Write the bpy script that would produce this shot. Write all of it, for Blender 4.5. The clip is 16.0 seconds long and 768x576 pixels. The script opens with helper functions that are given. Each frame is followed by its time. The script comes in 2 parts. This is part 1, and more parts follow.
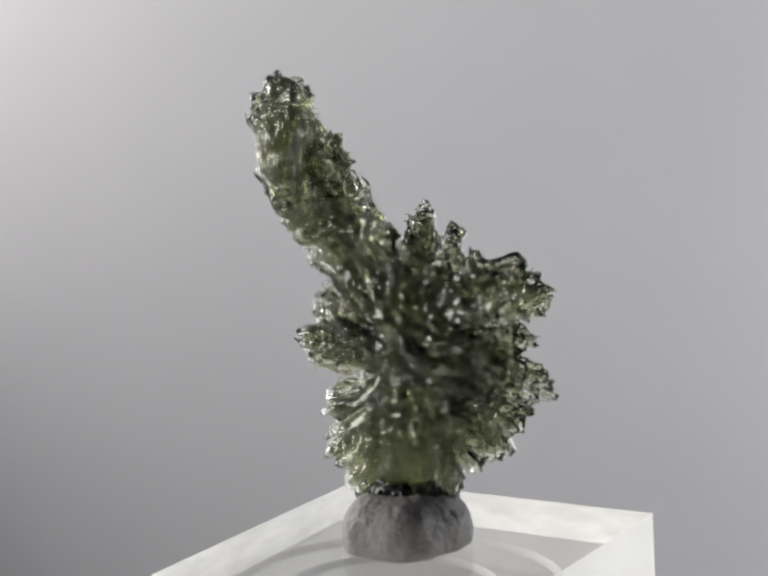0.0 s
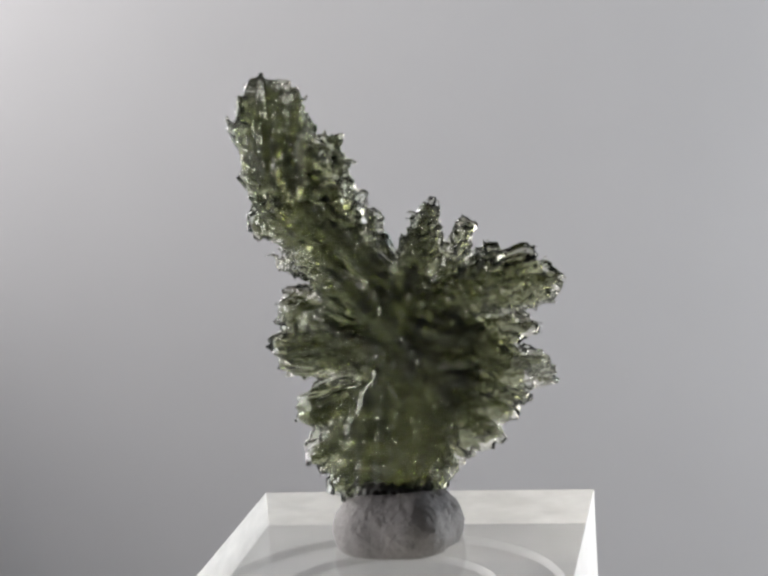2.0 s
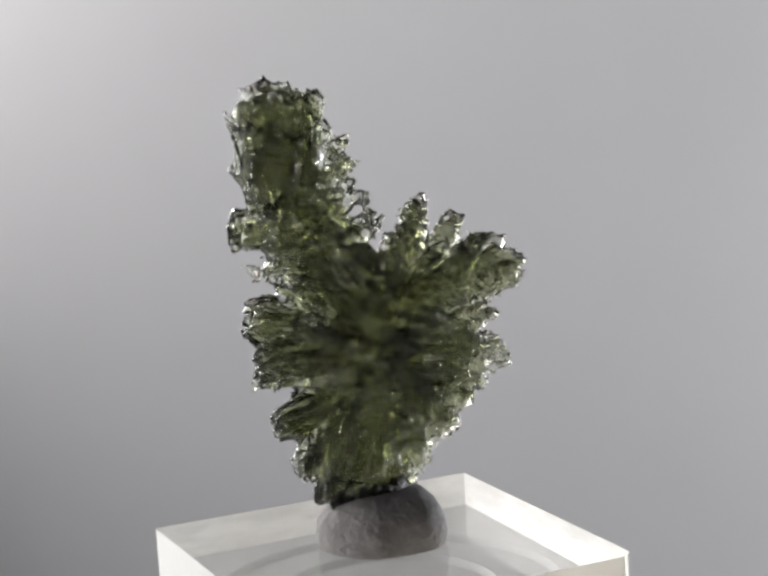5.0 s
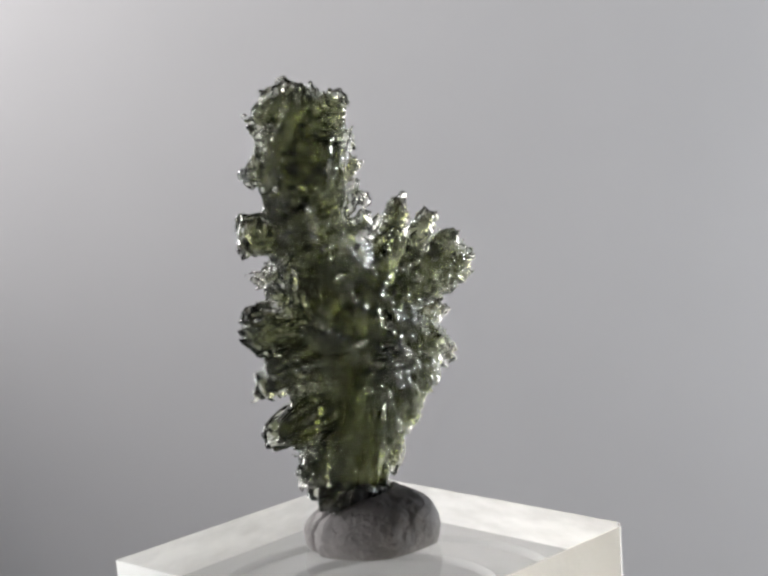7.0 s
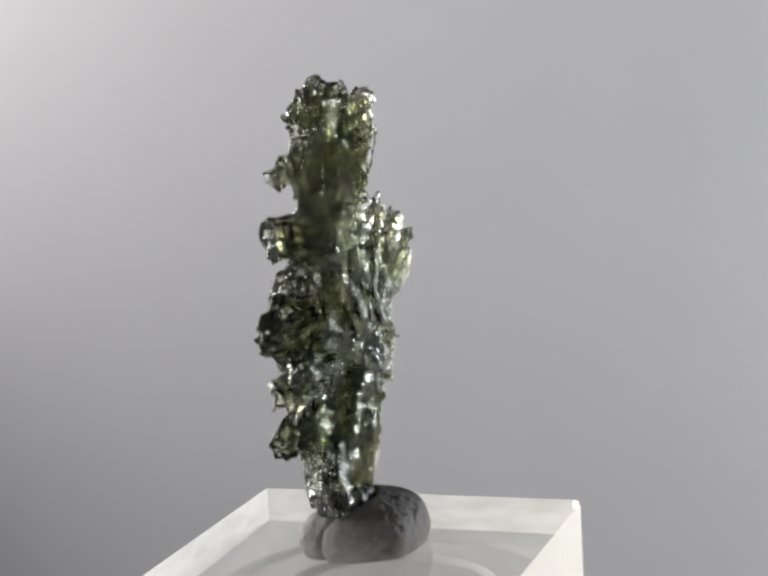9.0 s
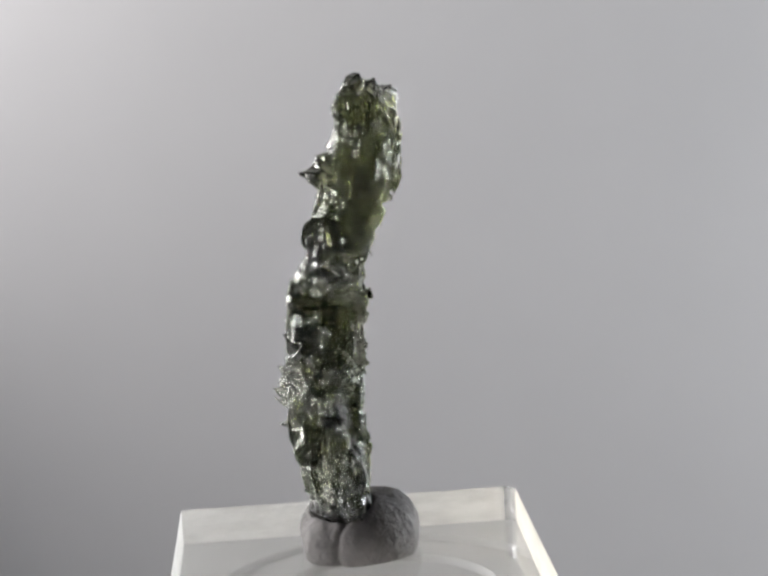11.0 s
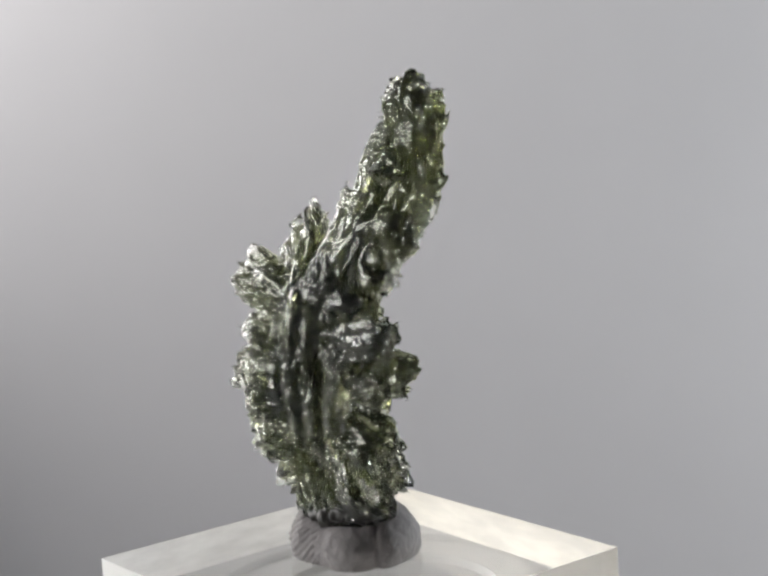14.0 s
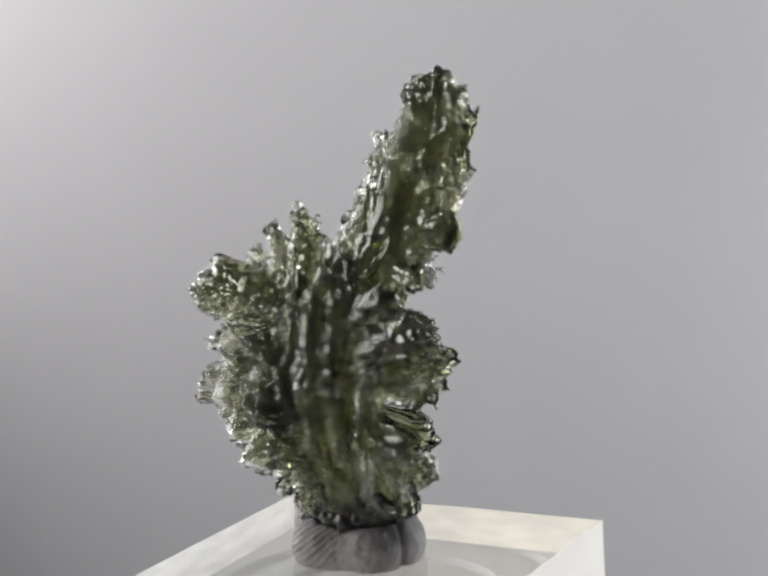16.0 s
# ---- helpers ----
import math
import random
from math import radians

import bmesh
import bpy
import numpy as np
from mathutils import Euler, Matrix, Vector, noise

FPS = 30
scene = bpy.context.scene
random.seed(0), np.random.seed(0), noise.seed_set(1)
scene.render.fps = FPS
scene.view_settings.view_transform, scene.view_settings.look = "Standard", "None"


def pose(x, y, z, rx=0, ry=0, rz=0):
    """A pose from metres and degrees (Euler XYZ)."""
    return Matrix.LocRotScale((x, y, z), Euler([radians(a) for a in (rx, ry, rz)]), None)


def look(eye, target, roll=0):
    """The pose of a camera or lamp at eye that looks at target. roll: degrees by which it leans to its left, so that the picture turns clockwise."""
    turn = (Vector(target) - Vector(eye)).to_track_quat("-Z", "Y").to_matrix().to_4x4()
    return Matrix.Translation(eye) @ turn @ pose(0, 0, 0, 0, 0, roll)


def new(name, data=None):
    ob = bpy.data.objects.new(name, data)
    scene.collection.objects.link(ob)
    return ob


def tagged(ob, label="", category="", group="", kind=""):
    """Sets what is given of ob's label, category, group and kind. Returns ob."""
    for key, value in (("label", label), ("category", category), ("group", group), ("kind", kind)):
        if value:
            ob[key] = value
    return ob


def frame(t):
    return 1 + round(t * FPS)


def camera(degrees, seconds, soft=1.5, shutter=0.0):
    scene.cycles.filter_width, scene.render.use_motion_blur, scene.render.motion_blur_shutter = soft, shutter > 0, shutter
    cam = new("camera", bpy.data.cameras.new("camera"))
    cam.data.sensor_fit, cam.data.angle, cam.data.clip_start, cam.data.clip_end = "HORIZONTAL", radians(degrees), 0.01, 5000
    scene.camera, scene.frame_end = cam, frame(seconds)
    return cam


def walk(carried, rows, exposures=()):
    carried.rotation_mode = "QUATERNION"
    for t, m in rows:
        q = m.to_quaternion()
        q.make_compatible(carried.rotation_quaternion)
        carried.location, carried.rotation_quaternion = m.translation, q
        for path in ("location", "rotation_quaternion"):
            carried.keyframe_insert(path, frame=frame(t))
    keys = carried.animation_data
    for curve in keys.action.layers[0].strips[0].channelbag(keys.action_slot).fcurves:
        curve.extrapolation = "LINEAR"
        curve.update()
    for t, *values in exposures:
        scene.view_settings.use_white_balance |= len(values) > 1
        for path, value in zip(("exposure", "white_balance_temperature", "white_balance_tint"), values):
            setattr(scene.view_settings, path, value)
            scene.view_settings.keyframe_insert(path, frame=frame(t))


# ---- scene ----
MM = 0.001
TOP = 0.0376            # top of the acrylic block above the table
THICK = 0.0105          # of the block
EYE = (0.00114, -0.12553, TOP + 0.03926)
PITCH = radians(9.488)
AIM = (EYE[0], EYE[1] + math.cos(PITCH), EYE[2] - math.sin(PITCH))

cam = camera(23.03, 16.0, soft=2.9)
VIEW = look(EYE, AIM, -3.51)
walk(cam, [(0.0, VIEW), (16.0, VIEW)], exposures=[(0.0, 0.0), (16.0, 0.0)])

# ---- light: daylight from two windows ----
world = bpy.data.worlds.new("sky")
world.use_nodes = True
wn = world.node_tree
sky = wn.nodes.new("ShaderNodeTexSky")
sky.sky_type, sky.sun_disc = "NISHITA", False
sky.sun_elevation, sky.sun_rotation = radians(35), radians(160)
wn.links.new(sky.outputs[0], wn.nodes["Background"].inputs[0])
wn.nodes["Background"].inputs[1].default_value = 0.08
scene.world = world


def window_lamp(name, eye, target, w, h, watts, color):
    d = bpy.data.lights.new(name, "AREA")
    d.shape, d.size, d.size_y, d.energy, d.color = "RECTANGLE", w, h, watts, color
    o = new(name, d)
    o.matrix_world = look(eye, target)
    return o


window_lamp("window_light_left", (-1.0, 1.25, 0.29), (-0.3, 1.0, 0.69), 0.30, 0.88, 24, (1.0, 0.962, 0.955))
window_lamp("window_light_low", (-1.0, 0.0, 0.36), (0.0, -0.38, 0.22), 0.95, 0.55, 11.5, (1.0, 0.975, 0.955))
window_lamp("window_light_right", (1.93, 1.2, -0.06), (0.46, 1.6, -0.46), 0.30, 1.0, 49, (0.91, 0.955, 1.0))


# ---- materials ----
def shader(name):
    m = bpy.data.materials.new(name)
    m.use_nodes = True
    nt = m.node_tree
    return m, nt, nt.nodes["Principled BSDF"]


def noise_node(nt, scale, detail=4.0, rough=0.55, kind="ShaderNodeTexNoise"):
    co = nt.nodes.new("ShaderNodeTexCoord")
    n = nt.nodes.new(kind)
    n.inputs["Scale"].default_value = scale
    if kind == "ShaderNodeTexNoise":
        n.inputs["Detail"].default_value, n.inputs["Roughness"].default_value = detail, rough
    nt.links.new(co.outputs["Object"], n.inputs["Vector"])
    return n


def ramp(nt, source, stops):
    r = nt.nodes.new("ShaderNodeValToRGB")
    r.color_ramp.elements[0].position, r.color_ramp.elements[0].color = stops[0][0], (*stops[0][1], 1)
    r.color_ramp.elements[1].position, r.color_ramp.elements[1].color = stops[-1][0], (*stops[-1][1], 1)
    for p, c in stops[1:-1]:
        r.color_ramp.elements.new(p).color = (*c, 1)
    nt.links.new(source, r.inputs[0])
    return r


def bump(nt, bsdf, height, strength, distance, after=None):
    b = nt.nodes.new("ShaderNodeBump")
    b.inputs["Strength"].default_value, b.inputs["Distance"].default_value = strength, distance
    nt.links.new(height, b.inputs["Height"])
    if after:
        nt.links.new(after.outputs[0], b.inputs["Normal"])
    nt.links.new(b.outputs[0], bsdf.inputs["Normal"])
    return b


def paint(name, low, high, rough=0.7, scale=2.0, relief=0.0004):
    m, nt, b = shader(name)
    n = noise_node(nt, scale, 5)
    r = ramp(nt, n.outputs["Fac"], [(0.35, low), (0.65, high)])
    nt.links.new(r.outputs[0], b.inputs["Base Color"])
    b.inputs["Roughness"].default_value = rough
    f = noise_node(nt, 180, 3)
    bump(nt, b, f.outputs["Fac"], 0.15, relief)
    return m


WALL = paint("grey_wall_paint", (0.56, 0.56, 0.57), (0.60, 0.60, 0.61))
# shaded copy of the wall paint: the room's dimness is in the colour
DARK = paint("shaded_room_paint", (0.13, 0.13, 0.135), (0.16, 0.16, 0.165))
FLOOR = paint("floor_boards", (0.13, 0.10, 0.08), (0.18, 0.14, 0.11), 0.5, 6)
TABLE = paint("table_lacquer", (0.42, 0.415, 0.405), (0.48, 0.475, 0.465), 0.2, 9, 0.00003)
TABLE.node_tree.nodes["Principled BSDF"].inputs["IOR"].default_value = 1.8
DISC = paint("turntable_gloss", (0.40, 0.40, 0.395), (0.46, 0.46, 0.455), 0.3, 30, 0.00005)
DISC.node_tree.nodes["Principled BSDF"].inputs["IOR"].default_value = 1.9


def acrylic():
    m, nt, b = shader("clear_acrylic")
    b.inputs["Base Color"].default_value = (0.985, 0.99, 0.985, 1)
    b.inputs["Transmission Weight"].default_value = 1.0
    b.inputs["IOR"].default_value = 1.49
    n = noise_node(nt, 900, 3)
    r = ramp(nt, n.outputs["Fac"], [(0.4, (0.03, 0.03, 0.03)), (0.75, (0.09, 0.09, 0.09))])
    nt.links.new(r.outputs[0], b.inputs["Roughness"])
    f = noise_node(nt, 120, 2)
    bump(nt, b, f.outputs["Fac"], 0.05, 0.0004)
    return m


def sawn_acrylic(name, color):
    """Cut faces: finely scratched, part clear and part milky."""
    m, nt, b = shader(name)
    b.inputs["Base Color"].default_value = (*color, 1)
    b.inputs["IOR"].default_value = 1.49
    b.inputs["Roughness"].default_value = 0.5
    milk = ramp(nt, noise_node(nt, 260, 4).outputs["Fac"], [(0.35, (0.3, 0.3, 0.3)), (0.7, (0.5, 0.5, 0.5))])
    nt.links.new(milk.outputs[0], b.inputs["Transmission Weight"])
    f = noise_node(nt, 1500, 3)
    bump(nt, b, f.outputs["Fac"], 0.2, 0.0002)
    return m


def green_glass():
    m, nt, b = shader("olive_green_glass")
    n = noise_node(nt, 420, 6, 0.72)
    r = ramp(nt, n.outputs["Fac"], [(0.32, (0.50, 0.51, 0.40)), (0.5, (0.88, 0.89, 0.82)), (0.64, (0.98, 0.98, 0.965))])
    nt.links.new(r.outputs[0], b.inputs["Base Color"])
    b.inputs["Transmission Weight"].default_value = 0.99
    b.inputs["IOR"].default_value = 1.5
    dull = ramp(nt, noise_node(nt, 420, 3, 0.6).outputs["Fac"], [(0.35, (0.03, 0.03, 0.03)), (0.7, (0.12, 0.12, 0.12))])
    nt.links.new(dull.outputs[0], b.inputs["Roughness"])
    pits = noise_node(nt, 2600, 3, 0.6)
    fine = bump(nt, b, pits.outputs["Fac"], 0.38, 0.00012)
    co = nt.nodes.new("ShaderNodeTexCoord")
    mp = nt.nodes.new("ShaderNodeMapping")
    mp.inputs["Rotation"].default_value = (0.0, 0.4, 0.0)
    mp.inputs["Scale"].default_value = (1.0, 1.0, 0.22)
    streak = nt.nodes.new("ShaderNodeTexNoise")
    streak.noise_type = "RIDGED_MULTIFRACTAL"
    streak.inputs["Scale"].default_value, streak.inputs["Detail"].default_value = 900, 3
    nt.links.new(co.outputs["Object"], mp.inputs[0])
    nt.links.new(mp.outputs[0], streak.inputs["Vector"])
    bump(nt, b, streak.outputs["Fac"], 0.7, 0.0003, fine)
    return m


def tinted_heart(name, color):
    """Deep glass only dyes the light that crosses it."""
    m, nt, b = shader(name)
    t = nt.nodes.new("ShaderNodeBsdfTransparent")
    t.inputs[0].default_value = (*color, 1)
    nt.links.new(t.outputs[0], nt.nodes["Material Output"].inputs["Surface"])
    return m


def grey_putty():
    m, nt, b = shader("grey_putty")
    n = noise_node(nt, 420, 6, 0.65)
    r = ramp(nt, n.outputs["Fac"], [(0.3, (0.145, 0.134, 0.134)), (0.55, (0.205, 0.191, 0.191)), (0.8, (0.27, 0.256, 0.252))])
    nt.links.new(r.outputs[0], b.inputs["Base Color"])
    b.inputs["Roughness"].default_value = 0.62
    grain = noise_node(nt, 3200, 5, 0.65)
    fine = bump(nt, b, grain.outputs["Fac"], 0.9, 0.0002)
    soft = noise_node(nt, 700, 3, 0.5)
    bump(nt, b, soft.outputs["Fac"], 0.5, 0.0003, fine)
    return m


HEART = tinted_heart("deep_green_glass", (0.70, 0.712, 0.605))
# near-black colour that stands in for shade at the stone's foot
FOOT_DARK = paint("foot_shade_black", (0.012, 0.012, 0.011), (0.04, 0.038, 0.034), 0.28, 900, 0.0002)
FROST = sawn_acrylic("sawn_acrylic", (0.96, 0.955, 0.935))
YELLOWED = sawn_acrylic("yellowed_sawn_acrylic", (0.95, 0.90, 0.77))
PALE = paint("pale_grey_plastic", (0.33, 0.33, 0.327), (0.38, 0.38, 0.377), 0.45, 60, 0.00003)
CLEAR, GLASS, PUTTY = acrylic(), green_glass(), grey_putty()


# ---- mesh helpers ----
def link(name, bm, material, parent=None, smooth=False):
    me = bpy.data.meshes.new(name)
    for f in bm.faces:
        f.smooth = smooth
    bm.to_mesh(me)
    bm.free()
    me.materials.append(material)
    o = new(name, me)
    if parent:
        o.parent = parent
    return o


def part(name, bm, material, parent, label="", smooth=False):
    return tagged(link(name, bm, material, parent, smooth), label)


def box(x0, x1, y0, y1, z0, z1, edge=0.0, bm=None):
    bm = bm or bmesh.new()
    m = pose((x0 + x1) / 2, (y0 + y1) / 2, (z0 + z1) / 2) @ Matrix.Diagonal((x1 - x0, y1 - y0, z1 - z0, 1))
    bmesh.ops.create_cube(bm, size=1, matrix=m)
    if edge:
        bmesh.ops.bevel(bm, geom=bm.edges[:], offset=edge, segments=2, affect="EDGES")
    return bm


# ---- the room ----
def structure(name, bm, material, label):
    return tagged(link(name, bm, material), label, kind="structure")


FL = -0.75


def wall_with_opening(x0, x1, y0, y1, oy0, oy1, oz0, oz1, bm=None):
    bm = box(x0, x1, y0, oy0, FL, 1.9, bm=bm)
    box(x0, x1, oy1, y1, FL, 1.9, bm=bm)
    box(x0, x1, oy0, oy1, FL, oz0, bm=bm)
    box(x0, x1, oy0, oy1, oz1, 1.9, bm=bm)
    return bm


structure("floor", box(-1.2, 2.1, -1.9, 1.72, FL - 0.1, FL), FLOOR, "dark wooden floor of the room")
structure("ceiling", box(-1.2, 2.1, -1.9, 1.72, 1.9, 2.0), DARK, "unseen ceiling with the room's dimness in its paint")
structure("wall_back", box(-1.0, 1.9, 1.6, 1.72, FL, 1.9), WALL, "plain light grey painted wall behind the stone")
structure("wall_front", box(-1.0, 1.9, -1.9, -1.78, FL, 1.9), DARK, "unseen wall with the room's dimness in its paint")
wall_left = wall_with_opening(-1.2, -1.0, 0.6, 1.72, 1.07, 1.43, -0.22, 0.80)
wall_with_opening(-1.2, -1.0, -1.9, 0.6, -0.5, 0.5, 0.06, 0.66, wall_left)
structure("wall_left", wall_left, DARK, "unseen wall with window openings, its paint darkened for a dim room")
structure("wall_right", wall_with_opening(1.9, 2.1, -1.9, 1.72, 1.02, 1.38, -0.6, 0.48), DARK, "unseen wall with a window opening, its paint darkened for a dim room")

# ---- table and turntable under the block ----
desk = tagged(new("table"), "glossy light grey lacquered table under the turntable", "table")
part("tabletop", box(-0.45, 0.45, -0.62, 0.085, -0.025, 0.0, 0.003), TABLE, desk)
for lx in (-0.41, 0.41):
    for ly in (-0.58, 0.045):
        part("leg", box(lx - 0.02, lx + 0.02, ly - 0.02, ly + 0.02, FL, -0.025, 0.002), TABLE, desk)


def cylinder(r, z0, z1, n=96, edge=0.0006):
    bm = bmesh.new()
    bmesh.ops.create_cone(bm, cap_ends=True, segments=n, radius1=r, radius2=r, depth=z1 - z0, matrix=pose(0, 0, (z0 + z1) / 2))
    bmesh.ops.bevel(bm, geom=[e for e in bm.edges if abs(e.verts[0].co.z - e.verts[1].co.z) < 1e-7], offset=edge, segments=2, affect="EDGES")
    return bm


turntable = tagged(new("turntable"), "low round pale grey display turntable under the acrylic block", "turntable")
part("foot", cylinder(0.023, 0.0, 0.020), DISC, turntable)


def platter_mesh():
    """A disc with two concentric grooves in its top."""
    z = TOP - THICK - 0.0001
    profile = ((0.0, z), (0.0062, z), (0.0066, z - 0.0004), (0.0076, z - 0.0004), (0.0080, z), (0.0108, z), (0.0112, z - 0.0004),
               (0.0122, z - 0.0004), (0.0126, z), (0.0202, z), (0.021, z - 0.0008), (0.021, 0.0205), (0.0, 0.0205))
    bm = bmesh.new()
    ring = [bm.verts.new((r, 0, h)) for r, h in profile]
    edges = [bm.edges.new(p) for p in zip(ring, ring[1:])]
    bmesh.ops.spin(bm, geom=ring + edges, axis=(0, 0, 1), cent=(0, 0, 0), steps=96, angle=2 * math.pi)
    bmesh.ops.remove_doubles(bm, verts=bm.verts[:], dist=1e-6)
    bmesh.ops.recalc_face_normals(bm, faces=bm.faces[:])
    return bm


platter = part("platter", platter_mesh(), PALE, turntable)


# ---- the clear block ----
def block_mesh():
    """A thick plate with polished top, sawn sides, crisp edges and one upright corner rounded off."""
    h = 0.0127
    bm = bmesh.new()
    ring = [Vector((h, h)), Vector((-h, h)), Vector((-h, -h))]
    r = 0.0011
    ring += [Vector((h - r + r * math.sin(a), -h + r - r * math.cos(a))) for a in np.linspace(0, math.pi / 2, 7)]
    low = [bm.verts.new((p.x, p.y, 0.0)) for p in ring]
    high = [bm.verts.new((p.x, p.y, THICK)) for p in ring]
    n = len(ring)
    bm.faces.new(low[::-1])
    bm.faces.new(high)
    for i in range(n):
        bm.faces.new((low[i], low[(i + 1) % n], high[(i + 1) % n], high[i]))
    sharp = [e for e in bm.edges if e.calc_face_angle(0) > 0.7]
    bmesh.ops.bevel(bm, geom=sharp, offset=0.00052, segments=3, affect="EDGES")
    bmesh.ops.recalc_face_normals(bm, faces=bm.faces[:])
    for f in bm.faces:
        f.material_index = 1 if abs(f.normal.x) > 0.99 else 2 if f.normal.y < -0.99 else 1 if f.normal.y > 0.99 else 0
    return bm


acrylic_block = tagged(link("acrylic_block", block_mesh(), CLEAR),
                       "clear acrylic display block with milky sawn sides on the turntable", "display block")
acrylic_block.data.materials.append(FROST)
acrylic_block.data.materials.append(YELLOWED)
acrylic_block.visible_shadow = False


# ---- solid shapes from a distance field ----
def lattice_noise(p, size, seed):
    """Smooth random values from -1 to 1 at the points p, with cells of the given size."""
    rng = np.random.default_rng(seed)
    table = rng.uniform(-1, 1, (32, 32, 32)).astype(np.float32)
    q = p / size
    i = np.floor(q).astype(np.int32)
    f = (q - i).astype(np.float32)
    f = f * f * (3 - 2 * f)
    out = 0
    for c in range(8):
        o = ((c >> 2) & 1, (c >> 1) & 1, c & 1)
        w = 1
        for k in range(3):
            w = w * (f[..., k] if o[k] else 1 - f[..., k])
        out = out + w * table[(i[..., 0] + o[0]) % 32, (i[..., 1] + o[1]) % 32, (i[..., 2] + o[2]) % 32]
    return out


class Field:
    """A distance field on a grid, in millimetres."""

    def __init__(self, low, high, step):
        self.step, self.low = step, np.array(low, np.float32)
        axes = [np.arange(a, b, step, dtype=np.float32) for a, b in zip(low, high)]
        self.p = np.stack(np.meshgrid(*axes, indexing="ij"), -1)
        self.d = np.full(self.p.shape[:3], 9.0, np.float32)
        self.warp = lattice_noise(self.p, 2.6, 5)
        self.warp2 = lattice_noise(self.p, 1.7, 6)
        self.owner = np.zeros(self.p.shape[:3], np.uint8)
        self.ways = [np.array((0.0, 0.0, 1.0), np.float32)]

    def lobe(self, a, b, w0, w1, flat=0.6, lean=0.0, ribs=5, groove=0.46, blend=0.3):
        """A tapered, flattened finger from a to b with grooves along it. lean turns its flat side, in degrees."""
        a, b = np.array(a, np.float32), np.array(b, np.float32)
        pad = max(w0, w1) + 1.5
        lo = np.maximum(((np.minimum(a, b) - pad - self.low) / self.step).astype(int), 0)
        hi = ((np.maximum(a, b) + pad - self.low) / self.step).astype(int) + 1
        cut = tuple(slice(l, h) for l, h in zip(lo, hi))
        p = self.p[cut]
        d = b - a
        length = float(np.linalg.norm(d))
        d = d / length
        groove *= min(1.0, 0.3 + length / 6)
        thick = np.array((math.sin(radians(lean)), math.cos(radians(lean)), 0.0), np.float32)
        thick = thick - d * float(thick @ d)
        thick /= np.linalg.norm(thick)
        side = np.cross(d, thick)
        q = p - a
        along = q @ d
        s = np.clip(along / length, 0, 1)
        over = along - s * length
        e1, e2 = q @ side, (q @ thick) / flat
        w = w0 + (w1 - w0) * s
        round_ = np.sqrt(e1 * e1 + e2 * e2 + over * over)
        dist = (round_ - w) * (0.5 + 0.5 * flat) + 0.25 * groove
        near = dist < 1.4
        if groove:
            bend, e1, e2, along = self.warp[cut][near], e1[near], e2[near], along[near]
            g1, g2 = e1 * 0.82 + e2 * flat * 0.57 + 7.3 * a[0], e2 * flat * 0.82 - e1 * 0.57 + 5.1 * b[2]
            grain = np.stack((g1 + 0.5 * bend, g2 + 0.4 * self.warp2[cut][near], along * 0.11 + bend * 0.5), -1)
            ridge = 1 - 2 * np.abs(lattice_noise(grain, 1.3, ribs)) + 0.6 * (1 - 2 * np.abs(lattice_noise(grain, 0.62, ribs + 1)))
            dist[near] -= groove * ridge
        old = self.d[cut]
        self.owner[cut][dist < old] = len(self.ways)
        self.ways.append(d if length > 3.6 else d * 0)
        k = blend
        h = np.clip(0.5 + 0.5 * (old - dist) / k, 0, 1)
        self.d[cut] = old * (1 - h) + dist * h - k * h * (1 - h)

    def fold(self, points, w, flat=0.8):
        """A ridge of molten glass that runs through the points."""
        for i in range(len(points) - 1):
            self.lobe(points[i], points[i + 1], w, w, flat, ribs=17 + i, groove=0.24)

    def roughen(self, size, amount, seed, ridged=False, patchy=0.0, flow=0.0):
        """Bumps of the given size; patchy leaves smooth stretches between pitted ones, flow draws them out along the fingers."""
        near = np.abs(self.d) < 1.6
        p = self.p[near]
        q = p
        if flow:
            way = np.array(self.ways, np.float32)[self.owner[near]]
            q = p - flow * (p * way).sum(1)[:, None] * way
            q = q + 0.3 * self.warp[near][:, None] + 0.2 * self.warp2[near][:, None] * way
        n = lattice_noise(q, size, seed)
        if ridged:
            n = 2 * np.abs(n) - 0.6
        if patchy:
            n = n * np.clip(0.6 + patchy * lattice_noise(p, 3.4, 31), 0.15, 1.6)
        self.d[near] += amount * n

    def mesh(self, name, whole=False):
        """Surface nets; whole drops loose crumbs."""
        s = self.d < 0
        nx, ny, nz = s.shape
        total = np.zeros((nx - 1, ny - 1, nz - 1, 3), np.float32)
        count = np.zeros((nx - 1, ny - 1, nz - 1), np.float32)
        corner = [((c >> 2) & 1, (c >> 1) & 1, c & 1) for c in range(8)]

        def at(g, o):
            return g[o[0]:nx - 1 + o[0], o[1]:ny - 1 + o[1], o[2]:nz - 1 + o[2]]

        for i in range(8):
            for j in range(i + 1, 8):
                a, b = corner[i], corner[j]
                if sum(abs(u - v) for u, v in zip(a, b)) != 1:
                    continue
                cross = at(s, a) != at(s, b)
                da, db = at(self.d, a)[cross], at(self.d, b)[cross]
                t = (da / (da - db))[:, None]
                total[cross] += np.array(a, np.float32) * (1 - t) + np.array(b, np.float32) * t
                count[cross] += 1
        live = count > 0
        index = np.full(live.shape, -1, np.int64)
        index[live] = np.arange(live.sum())
        cell = np.argwhere(live).astype(np.float32)
        verts = (cell + total[live] / count[live][:, None]) * self.step + self.low
        quads = []
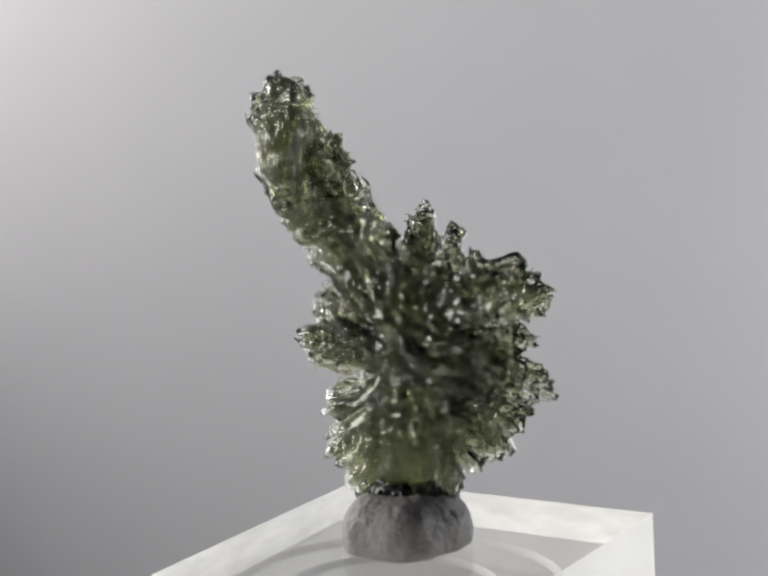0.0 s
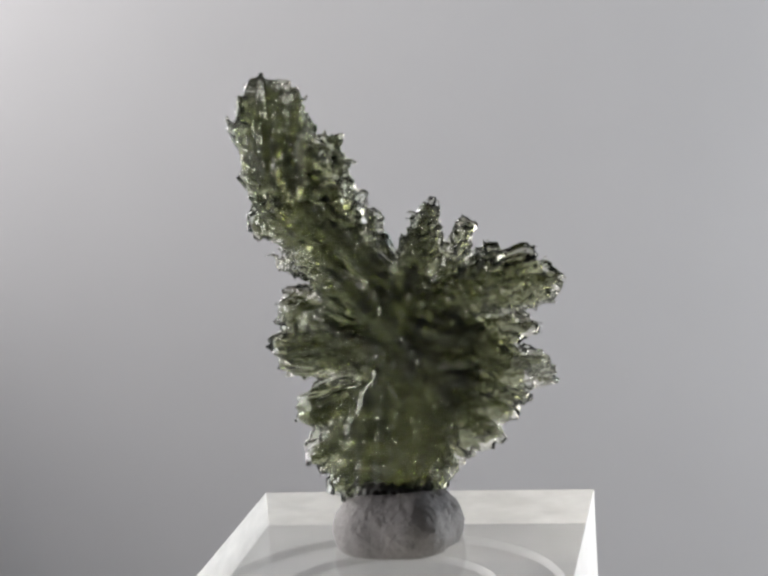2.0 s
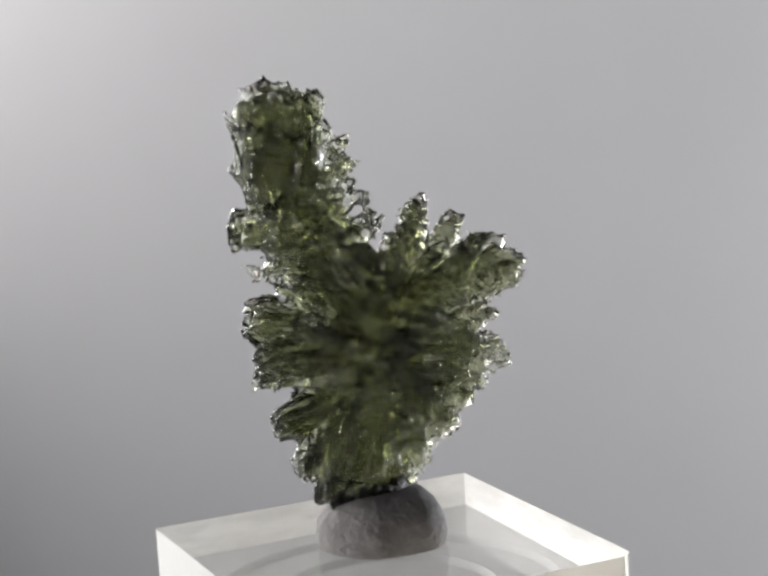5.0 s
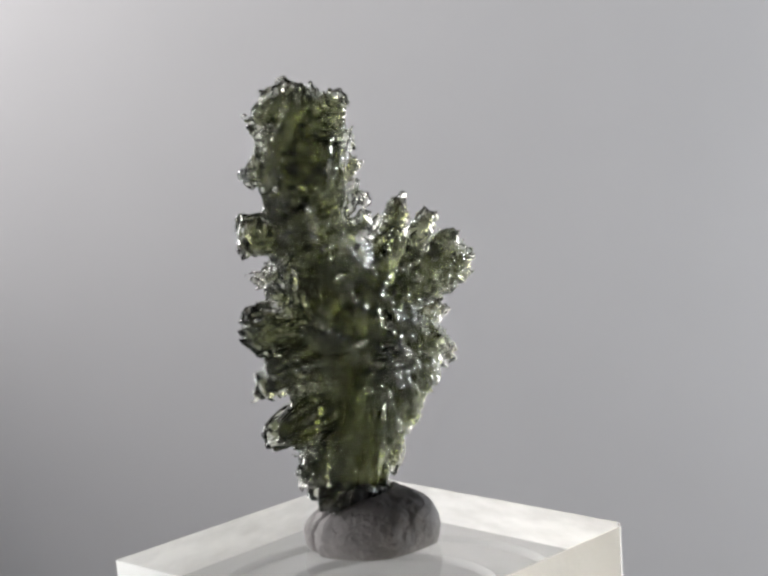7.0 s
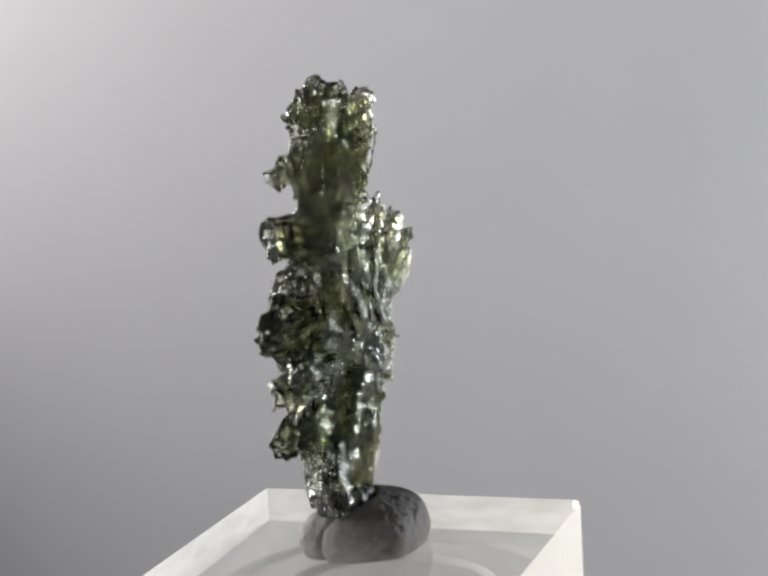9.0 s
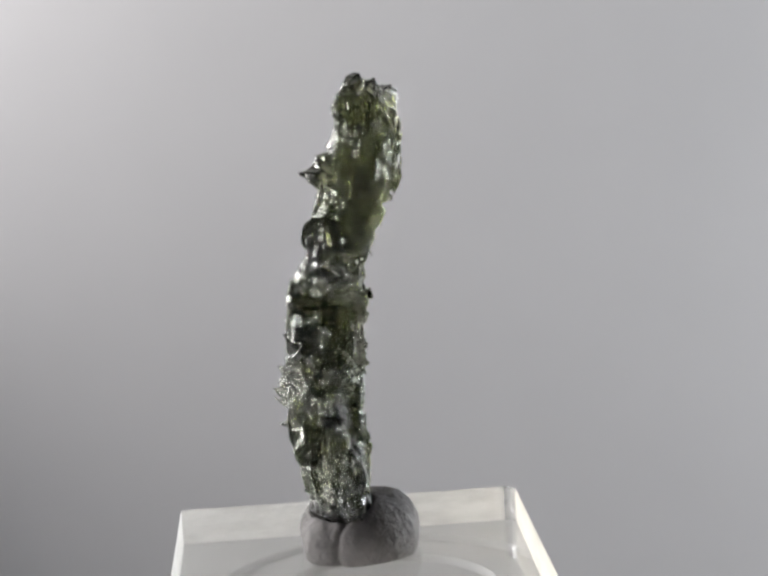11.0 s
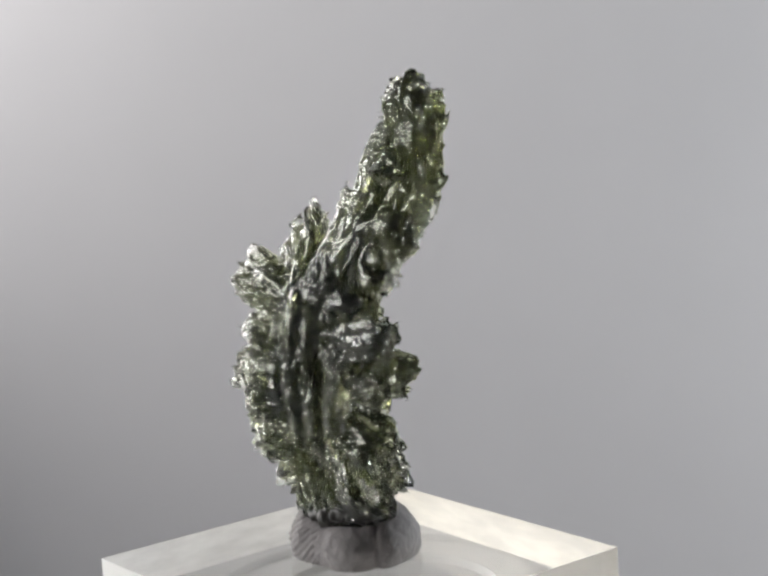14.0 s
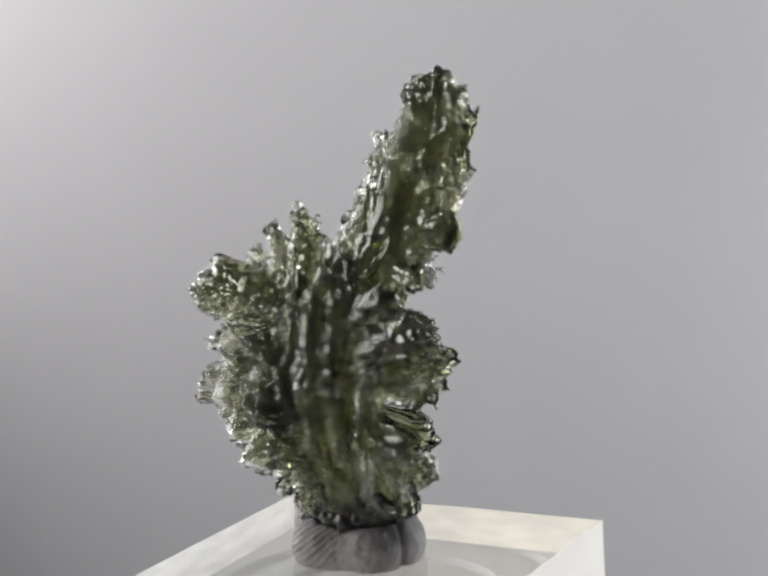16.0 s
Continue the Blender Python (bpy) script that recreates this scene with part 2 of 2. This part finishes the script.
        for ax in range(3):
            u, v = (ax + 1) % 3, (ax + 2) % 3
            here = [slice(1, -1)] * 3
            there = [slice(1, -1)] * 3
            there[ax] = slice(2, None)
            a, b = s[tuple(here)], s[tuple(there)]
            for flip, mask in ((False, a & ~b), (True, ~a & b)):
                c = np.argwhere(mask) + 1
                ring = []
                for du, dv in ((1, 1), (0, 1), (0, 0), (1, 0)):
                    o = c.copy()
                    o[:, u] -= du
                    o[:, v] -= dv
                    ring.append(index[o[:, 0], o[:, 1], o[:, 2]])
                ring = np.stack(ring, 1)
                quads.append(ring[:, ::-1] if flip else ring)
        quads = np.concatenate(quads)
        quads = quads[(quads >= 0).all(1)]
        if whole:
            label = np.arange(len(verts))
            for _ in range(600):
                low = label[quads].min(1)
                then = label.copy()
                np.minimum.at(then, quads.ravel(), np.repeat(low, 4))
                then = then[then]
                if (then == label).all():
                    break
                label = then
            main = np.bincount(label).argmax()
            quads = quads[label[quads[:, 0]] == main]
            kept = np.unique(quads)
            fresh = np.zeros(len(verts), np.int64)
            fresh[kept] = np.arange(len(kept))
            verts, quads = verts[kept], fresh[quads]
        me = bpy.data.meshes.new(name)
        me.vertices.add(len(verts))
        me.vertices.foreach_set("co", (verts * MM).astype(np.float32).ravel())
        me.loops.add(quads.size)
        me.loops.foreach_set("vertex_index", quads.astype(np.int32).ravel())
        me.polygons.add(len(quads))
        me.polygons.foreach_set("loop_start", np.arange(0, quads.size, 4, dtype=np.int32))
        me.polygons.foreach_set("use_smooth", np.ones(len(quads), bool))
        me.update(calc_edges=True)
        me.validate()
        return me


# ---- the stone: a flat splash of natural glass with an arm and a fan of fingers ----
def stone_mesh():
    f = Field((-11, -3.5, 1.0), (15.5, 8.5, 34.5), 0.1)
    # core, from the foot up into the arm
    f.lobe((1.4, 2.7, 3.6), (2.2, 2.6, 9.0), 2.5, 2.9, 0.66, ribs=9)
    f.lobe((2.2, 2.7, 9.0), (2.0, 2.7, 15.5), 3.1, 3.0, 0.6, 4, ribs=11)
    f.lobe((2.2, 2.8, 14.0), (-0.6, 2.9, 19.0), 2.9, 2.7, 0.45, 8, ribs=13)
    f.lobe((-0.6, 3.0, 19.0), (-2.6, 2.6, 23.0), 2.6, 2.5, 0.42, 10, ribs=14)
    f.lobe((-2.3, 2.5, 21.5), (-5.5, 0.7, 29.0), 2.7, 2.7, 0.36, 14, ribs=15, groove=0.34)
    # head of the arm, a plate turned against the rest
    f.lobe((-5.5, 0.6, 27.4), (-5.6, 0.5, 30.2), 2.8, 2.3, 0.46, 45)
    f.lobe((-5.9, 0.9, 28.4), (-6.9, 1.8, 30.7), 1.5, 0.9, 0.8, 45)
    f.lobe((-5.2, 0.5, 28.2), (-5.1, 0.8, 30.8), 1.7, 1.4, 0.8, 45)
    f.lobe((-4.6, -0.1, 26.5), (-4.2, -1.0, 30.5), 1.3, 0.9, 0.8, 45)
    f.lobe((-5.6, 0.6, 25.0), (-6.6, 0.7, 27.6), 1.2, 0.7, 0.7)
    f.lobe((-6.2, 0.9, 27.4), (-6.6, 1.2, 29.2), 1.0, 0.6, 0.8)
    f.lobe((-2.8, 0.3, 27.4), (-1.6, -0.1, 28.2), 1.0, 0.6, 0.8)
    f.lobe((-2.6, 0.4, 26.2), (-1.4, 0.0, 26.8), 0.9, 0.6, 0.8)
    f.lobe((-1.4, 0.7, 23.8), (-0.2, 0.2, 24.1), 0.9, 0.6, 0.8)
    f.lobe((-3.6, 0.0, 27.6), (-3.0, -0.7, 29.4), 0.9, 0.5, 0.8)
    f.lobe((-2.2, 0.8, 25.0), (-0.9, 0.1, 25.4), 1.0, 0.6, 0.8)
    f.lobe((-0.4, 0.9, 22.6), (0.9, 0.3, 22.6), 1.0, 0.7, 0.8)
    # knobs down the outer rim of the arm
    f.lobe((-4.6, 1.4, 24.5), (-6.3, 1.0, 26.4), 1.4, 1.0, 0.8)
    f.lobe((-5.2, 1.6, 26.5), (-6.3, 3.9, 27.0), 1.3, 0.9, 0.9)
    f.lobe((-5.0, 1.6, 23.6), (-6.2, 2.1, 24.6), 1.4, 0.8, 0.8)
    f.lobe((-4.2, 2.2, 22.4), (-6.6, 4.2, 22.9), 1.6, 1.0, 0.9)
    f.lobe((-3.0, 2.6, 20.4), (-5.6, 4.2, 19.7), 1.4, 0.7, 0.8)
    # lower fingers on the arm's side
    f.lobe((1.0, 3.1, 14.8), (-4.3, 4.8, 16.0), 2.0, 1.5, 0.62)
    f.lobe((1.0, 3.1, 13.8), (-5.1, 3.2, 13.7), 2.0, 1.3, 0.62)
    f.lobe((0.0, 3.6, 17.2), (-2.8, 4.8, 17.9), 1.1, 0.8, 0.8)
    f.lobe((-2.5, 4.0, 12.8), (-5.2, 4.9, 12.4), 1.0, 0.6, 0.9)
    f.lobe((1.2, 2.9, 11.2), (-3.8, 3.5, 9.4), 1.6, 1.1, 0.6)
    f.lobe((0.4, 3.2, 10.0), (-3.6, 5.1, 8.9), 1.4, 0.8, 0.75)
    f.lobe((0.8, 2.7, 9.6), (-3.6, 2.4, 6.3), 1.6, 0.8, 0.7)
    f.lobe((1.0, 2.7, 8.4), (-2.2, 2.5, 4.4), 1.6, 0.9, 0.7)
    # crown
    f.lobe((3.2, 1.6, 17.0), (4.7, 0.2, 22.9), 1.9, 0.5, 0.75)
    f.lobe((2.2, 1.8, 17.0), (3.4, 0.6, 21.0), 1.6, 0.7, 0.8)
    f.lobe((4.6, 1.2, 18.0), (7.1, -0.6, 22.0), 1.1, 0.3, 0.8)
    f.lobe((4.4, 1.4, 17.0), (6.2, 0.4, 19.8), 1.6, 0.7, 0.7)
    # fan on the far side from the arm
    f.lobe((3.2, 1.8, 16.4), (10.7, 0.4, 19.2), 2.1, 1.2, 0.55, 12, 7)
    f.lobe((5.0, 1.6, 16.6), (11.9, 0.2, 18.1), 1.6, 0.8, 0.65, 12)
    f.lobe((8.0, 0.8, 18.6), (8.7, -0.9, 20.3), 1.2, 0.5, 0.8)
    f.lobe((4.0, 2.0, 14.6), (10.9, 1.4, 15.0), 1.5, 0.5, 0.7, 10)
    f.lobe((4.0, 2.2, 13.0), (11.5, 1.6, 12.6), 2.0, 0.7, 0.62, 10)
    f.lobe((5.0, 2.2, 12.4), (12.0, 1.7, 11.4), 1.4, 0.5, 0.7, 10)
    f.lobe((3.0, 2.5, 12.4), (9.0, 2.4, 9.5), 2.0, 1.1, 0.6, 8)
    f.lobe((3.0, 2.5, 12.8), (10.1, 1.8, 10.5), 1.6, 0.8, 0.6, 8)
    f.lobe((2.8, 2.5, 11.6), (7.7, 2.9, 7.6), 1.9, 1.0, 0.6, 6)
    f.lobe((2.6, 2.6, 10.6), (6.2, 3.2, 6.1), 1.8, 1.1, 0.6, 6)
    f.lobe((2.2, 2.7, 9.0), (3.9, 2.9, 4.0), 1.6, 1.0, 0.65)
    f.lobe((3.4, 3.2, 10.0), (6.6, 4.8, 10.8), 1.7, 0.9, 0.8)
    f.lobe((3.4, 3.2, 8.0), (5.4, 4.6, 8.0), 1.5, 0.8, 0.8)
    f.lobe((3.6, 3.0, 13.6), (7.0, 4.0, 14.6), 1.5, 0.7, 0.8)
    f.lobe((4.4, 3.0, 12.0), (7.6, 3.9, 12.4), 1.4, 0.7, 0.8)
    # webs between the fingers
    f.lobe((3.0, 2.2, 13.0), (8.8, 1.7, 13.2), 2.4, 1.8, 0.32, 10)
    f.lobe((3.0, 2.4, 11.0), (7.4, 2.0, 9.9), 2.2, 1.6, 0.32, 8)
    f.lobe((1.0, 3.1, 14.6), (-3.4, 3.8, 14.8), 2.2, 1.7, 0.36)
    f.lobe((1.0, 3.0, 10.4), (-2.8, 3.4, 8.8), 2.0, 1.5, 0.36)
    f.lobe((1.0, 2.8, 8.0), (-1.7, 2.7, 6.0), 1.9, 1.4, 0.42)
    f.lobe((3.2, 1.6, 17.0), (7.2, 0.7, 18.8), 1.8, 1.5, 0.42, 12)
    # folds on the back that sweep from the foot up into the arm
    f.fold(((0.2, 4.0, 3.4), (2.6, 4.7, 8.0), (3.2, 4.8, 13.0), (2.2, 4.3, 18.0), (-1.2, 3.0, 22.5), (-4.4, 1.9, 28.5)), 0.6)
    f.fold(((-1.4, 4.0, 4.0), (0.6, 4.9, 8.5), (1.2, 5.0, 13.0), (0.4, 4.5, 17.5), (-2.4, 3.4, 21.5), (-5.6, 2.0, 26.5)), 0.6)
    f.fold(((1.4, 4.0, 3.6), (4.2, 4.6, 8.0), (5.0, 4.3, 13.0), (4.0, 3.4, 18.0), (3.8, 1.8, 20.6)), 0.6)
    f.fold(((-2.4, 3.8, 5.0), (-1.2, 5.0, 10.0), (-1.6, 5.0, 14.0), (-3.4, 4.6, 17.0)), 0.7)
    # front ribs that run from the arm across into the fan
    f.fold(((-6.2, -0.1, 28.5), (-3.6, 0.6, 24.5), (-0.6, 1.5, 19.5)), 0.6, 0.7)
    f.fold(((-3.8, -0.1, 26.5), (-0.6, 0.6, 22.0), (2.8, 0.7, 18.0), (6.4, 0.5, 15.0)), 0.6, 0.7)
    f.fold(((-7.0, 0.6, 26.5), (-4.4, 1.6, 22.5), (-1.4, 2.2, 18.5)), 0.5, 0.7)
    f.fold(((-5.2, 0.0, 27.5), (-2.4, 0.9, 23.0), (1.2, 0.8, 18.6), (4.6, 0.5, 15.8), (8.4, 0.7, 14.2)), 0.55, 0.8)
    f.fold(((-6.6, 0.5, 25.6), (-3.6, 1.4, 21.2), (0.0, 0.9, 16.8), (4.2, 0.6, 12.8), (7.6, 1.0, 10.8)), 0.55, 0.8)
    f.lobe((0.6, 0.6, 17.6), (8.8, 0.7, 12.8), 0.8, 0.7, 0.7)
    f.lobe((-3.4, 2.0, 16.2), (3.6, 0.8, 12.0), 0.7, 0.6, 0.7)
    # fan of ribs over the foot
    f.fold(((2.6, 1.1, 12.5), (3.6, 1.3, 9.0), (4.6, 1.8, 5.0)), 0.6, 0.7)
    f.fold(((1.6, 1.1, 12.0), (1.4, 1.3, 8.5), (1.6, 1.7, 4.2)), 0.6, 0.7)
    f.fold(((0.8, 1.1, 12.0), (-0.8, 1.6, 8.5), (-1.4, 1.9, 4.6)), 0.6, 0.7)
    f.fold(((3.4, 1.0, 12.4), (5.6, 1.2, 9.4), (7.2, 1.7, 7.6)), 0.6, 0.7)
    # flow ridges drawn out along the fingers, then pits and spines
    f.roughen(1.9, 0.20, 11)
    f.roughen(1.1, 0.37, 12, True, flow=0.76)
    f.roughen(0.53, 0.24, 14, True, 0.6, 0.7)
    f.roughen(0.42, 0.20, 15, True, 1.0)
    f.roughen(0.28, 0.12, 16, True, 1.0)
    f.roughen(0.2, 0.05, 17, False, 1.0)
    skin = f.mesh("green_glass_stone", True)
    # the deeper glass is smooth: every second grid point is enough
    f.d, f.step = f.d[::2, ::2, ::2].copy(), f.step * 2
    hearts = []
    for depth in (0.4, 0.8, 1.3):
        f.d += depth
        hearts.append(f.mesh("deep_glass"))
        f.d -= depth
    return skin, hearts


stone_skin, stone_hearts = stone_mesh()
glass_stone = new("glass_stone", stone_skin)
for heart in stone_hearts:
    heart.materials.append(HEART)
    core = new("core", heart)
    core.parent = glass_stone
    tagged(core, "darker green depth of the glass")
glass_stone.data.materials.append(GLASS)
tagged(glass_stone, "jagged translucent olive green natural glass stone standing in putty", "mineral specimen")


# ---- the putty ----
def putty_mesh():
    f = Field((-4.5, -5.0, -1.0), (7.5, 8.0, 6.0), 0.12)
    f.lobe((0.2, 0.6, 0.8), (2.8, 2.4, 0.9), 3.0, 2.9, 1.0, ribs=2, groove=0.0, blend=0.8)
    f.lobe((2.2, -0.4, 1.2), (3.0, 1.6, 1.2), 2.6, 2.6, 1.0, ribs=2, groove=0.0, blend=0.8)
    f.lobe((-1.1, 2.4, 1.0), (-0.7, 3.8, 1.0), 2.1, 1.9, 1.0, ribs=2, groove=0.0, blend=1.9)
    p = f.p
    # fold between the two halves and finger grooves on one of them
    fold = np.abs((p[..., 0] + 2.4) * 0.8 + (p[..., 1] - 3.4) * 0.6)
    f.d += (0.34 + 0.12 * f.warp) * np.exp(-((fold + 0.12 * f.warp2) / 0.22) ** 2) * (p[..., 1] > 2.6)
    side = np.clip(p[..., 0] - 0.9, 0, 1) * np.clip(p[..., 1] - 0.6, 0, 1)
    f.d += 0.065 * np.sin((p[..., 2] * 0.8 + p[..., 0] * 0.6) * 17 + 4.5 * f.warp + 3.0 * f.warp2) * side
    f.roughen(1.6, 0.08, 21)
    f.roughen(0.5, 0.05, 22)
    f.roughen(0.3, 0.05, 23)
    # socket for the foot of the stone
    hole = np.sqrt(((p[..., 0] - 1.0) / 3.5) ** 2 + ((p[..., 1] - 2.7) / 2.3) ** 2 + ((p[..., 2] - 3.9) / 1.9) ** 2)
    f.d = np.maximum(f.d, (1 - hole) * 2.0)
    f.d = np.maximum(f.d, -p[..., 2])
    return f.mesh("mounting_putty")


def foot_shade_mesh():
    """A ragged collar round the foot of the stone, added to darken the gap there."""
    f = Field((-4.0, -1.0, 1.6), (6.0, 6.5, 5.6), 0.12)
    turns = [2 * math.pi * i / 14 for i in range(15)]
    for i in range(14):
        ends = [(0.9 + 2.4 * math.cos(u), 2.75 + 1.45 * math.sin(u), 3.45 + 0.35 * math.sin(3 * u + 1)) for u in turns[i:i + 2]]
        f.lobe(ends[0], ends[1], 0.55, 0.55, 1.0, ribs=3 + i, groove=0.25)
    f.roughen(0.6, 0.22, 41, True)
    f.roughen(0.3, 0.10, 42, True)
    return f.mesh("foot_shade")


mounting_putty = new("mounting_putty", putty_mesh())
foot_shade = new("foot_shade", foot_shade_mesh())
foot_shade.data.materials.append(FOOT_DARK)
foot_shade.parent = mounting_putty
tagged(foot_shade, "added black collar standing in for the shade round the stone's foot")
mounting_putty.data.materials.append(PUTTY)
tagged(mounting_putty, "grey kneaded putty lump holding the stone on the block", "putty")


# ---- turning ----
def turn(t):
    return 11.507 * t + 0.211 * t * (t - 16) / 64


def motions():
    steps = [2.0 * i for i in range(9)]
    walk(platter, [(t, pose(0, 0, 0, 0, 0, turn(t))) for t in steps])
    for thing, x, y, z, yaw in ((acrylic_block, 1.74, 1.04, (TOP - THICK) / MM, -33.4), (mounting_putty, -0.2, 0.05, 37.6, -25.2), (glass_stone, -0.2, 0.1, 37.6, -25.2)):
        rows = []
        for t in steps:
            rows.append((t, pose(0, 0, z * MM, 0, 0, turn(t)) @ pose(x * MM, y * MM, 0, 0, 0, yaw)))
        walk(thing, rows)


motions()
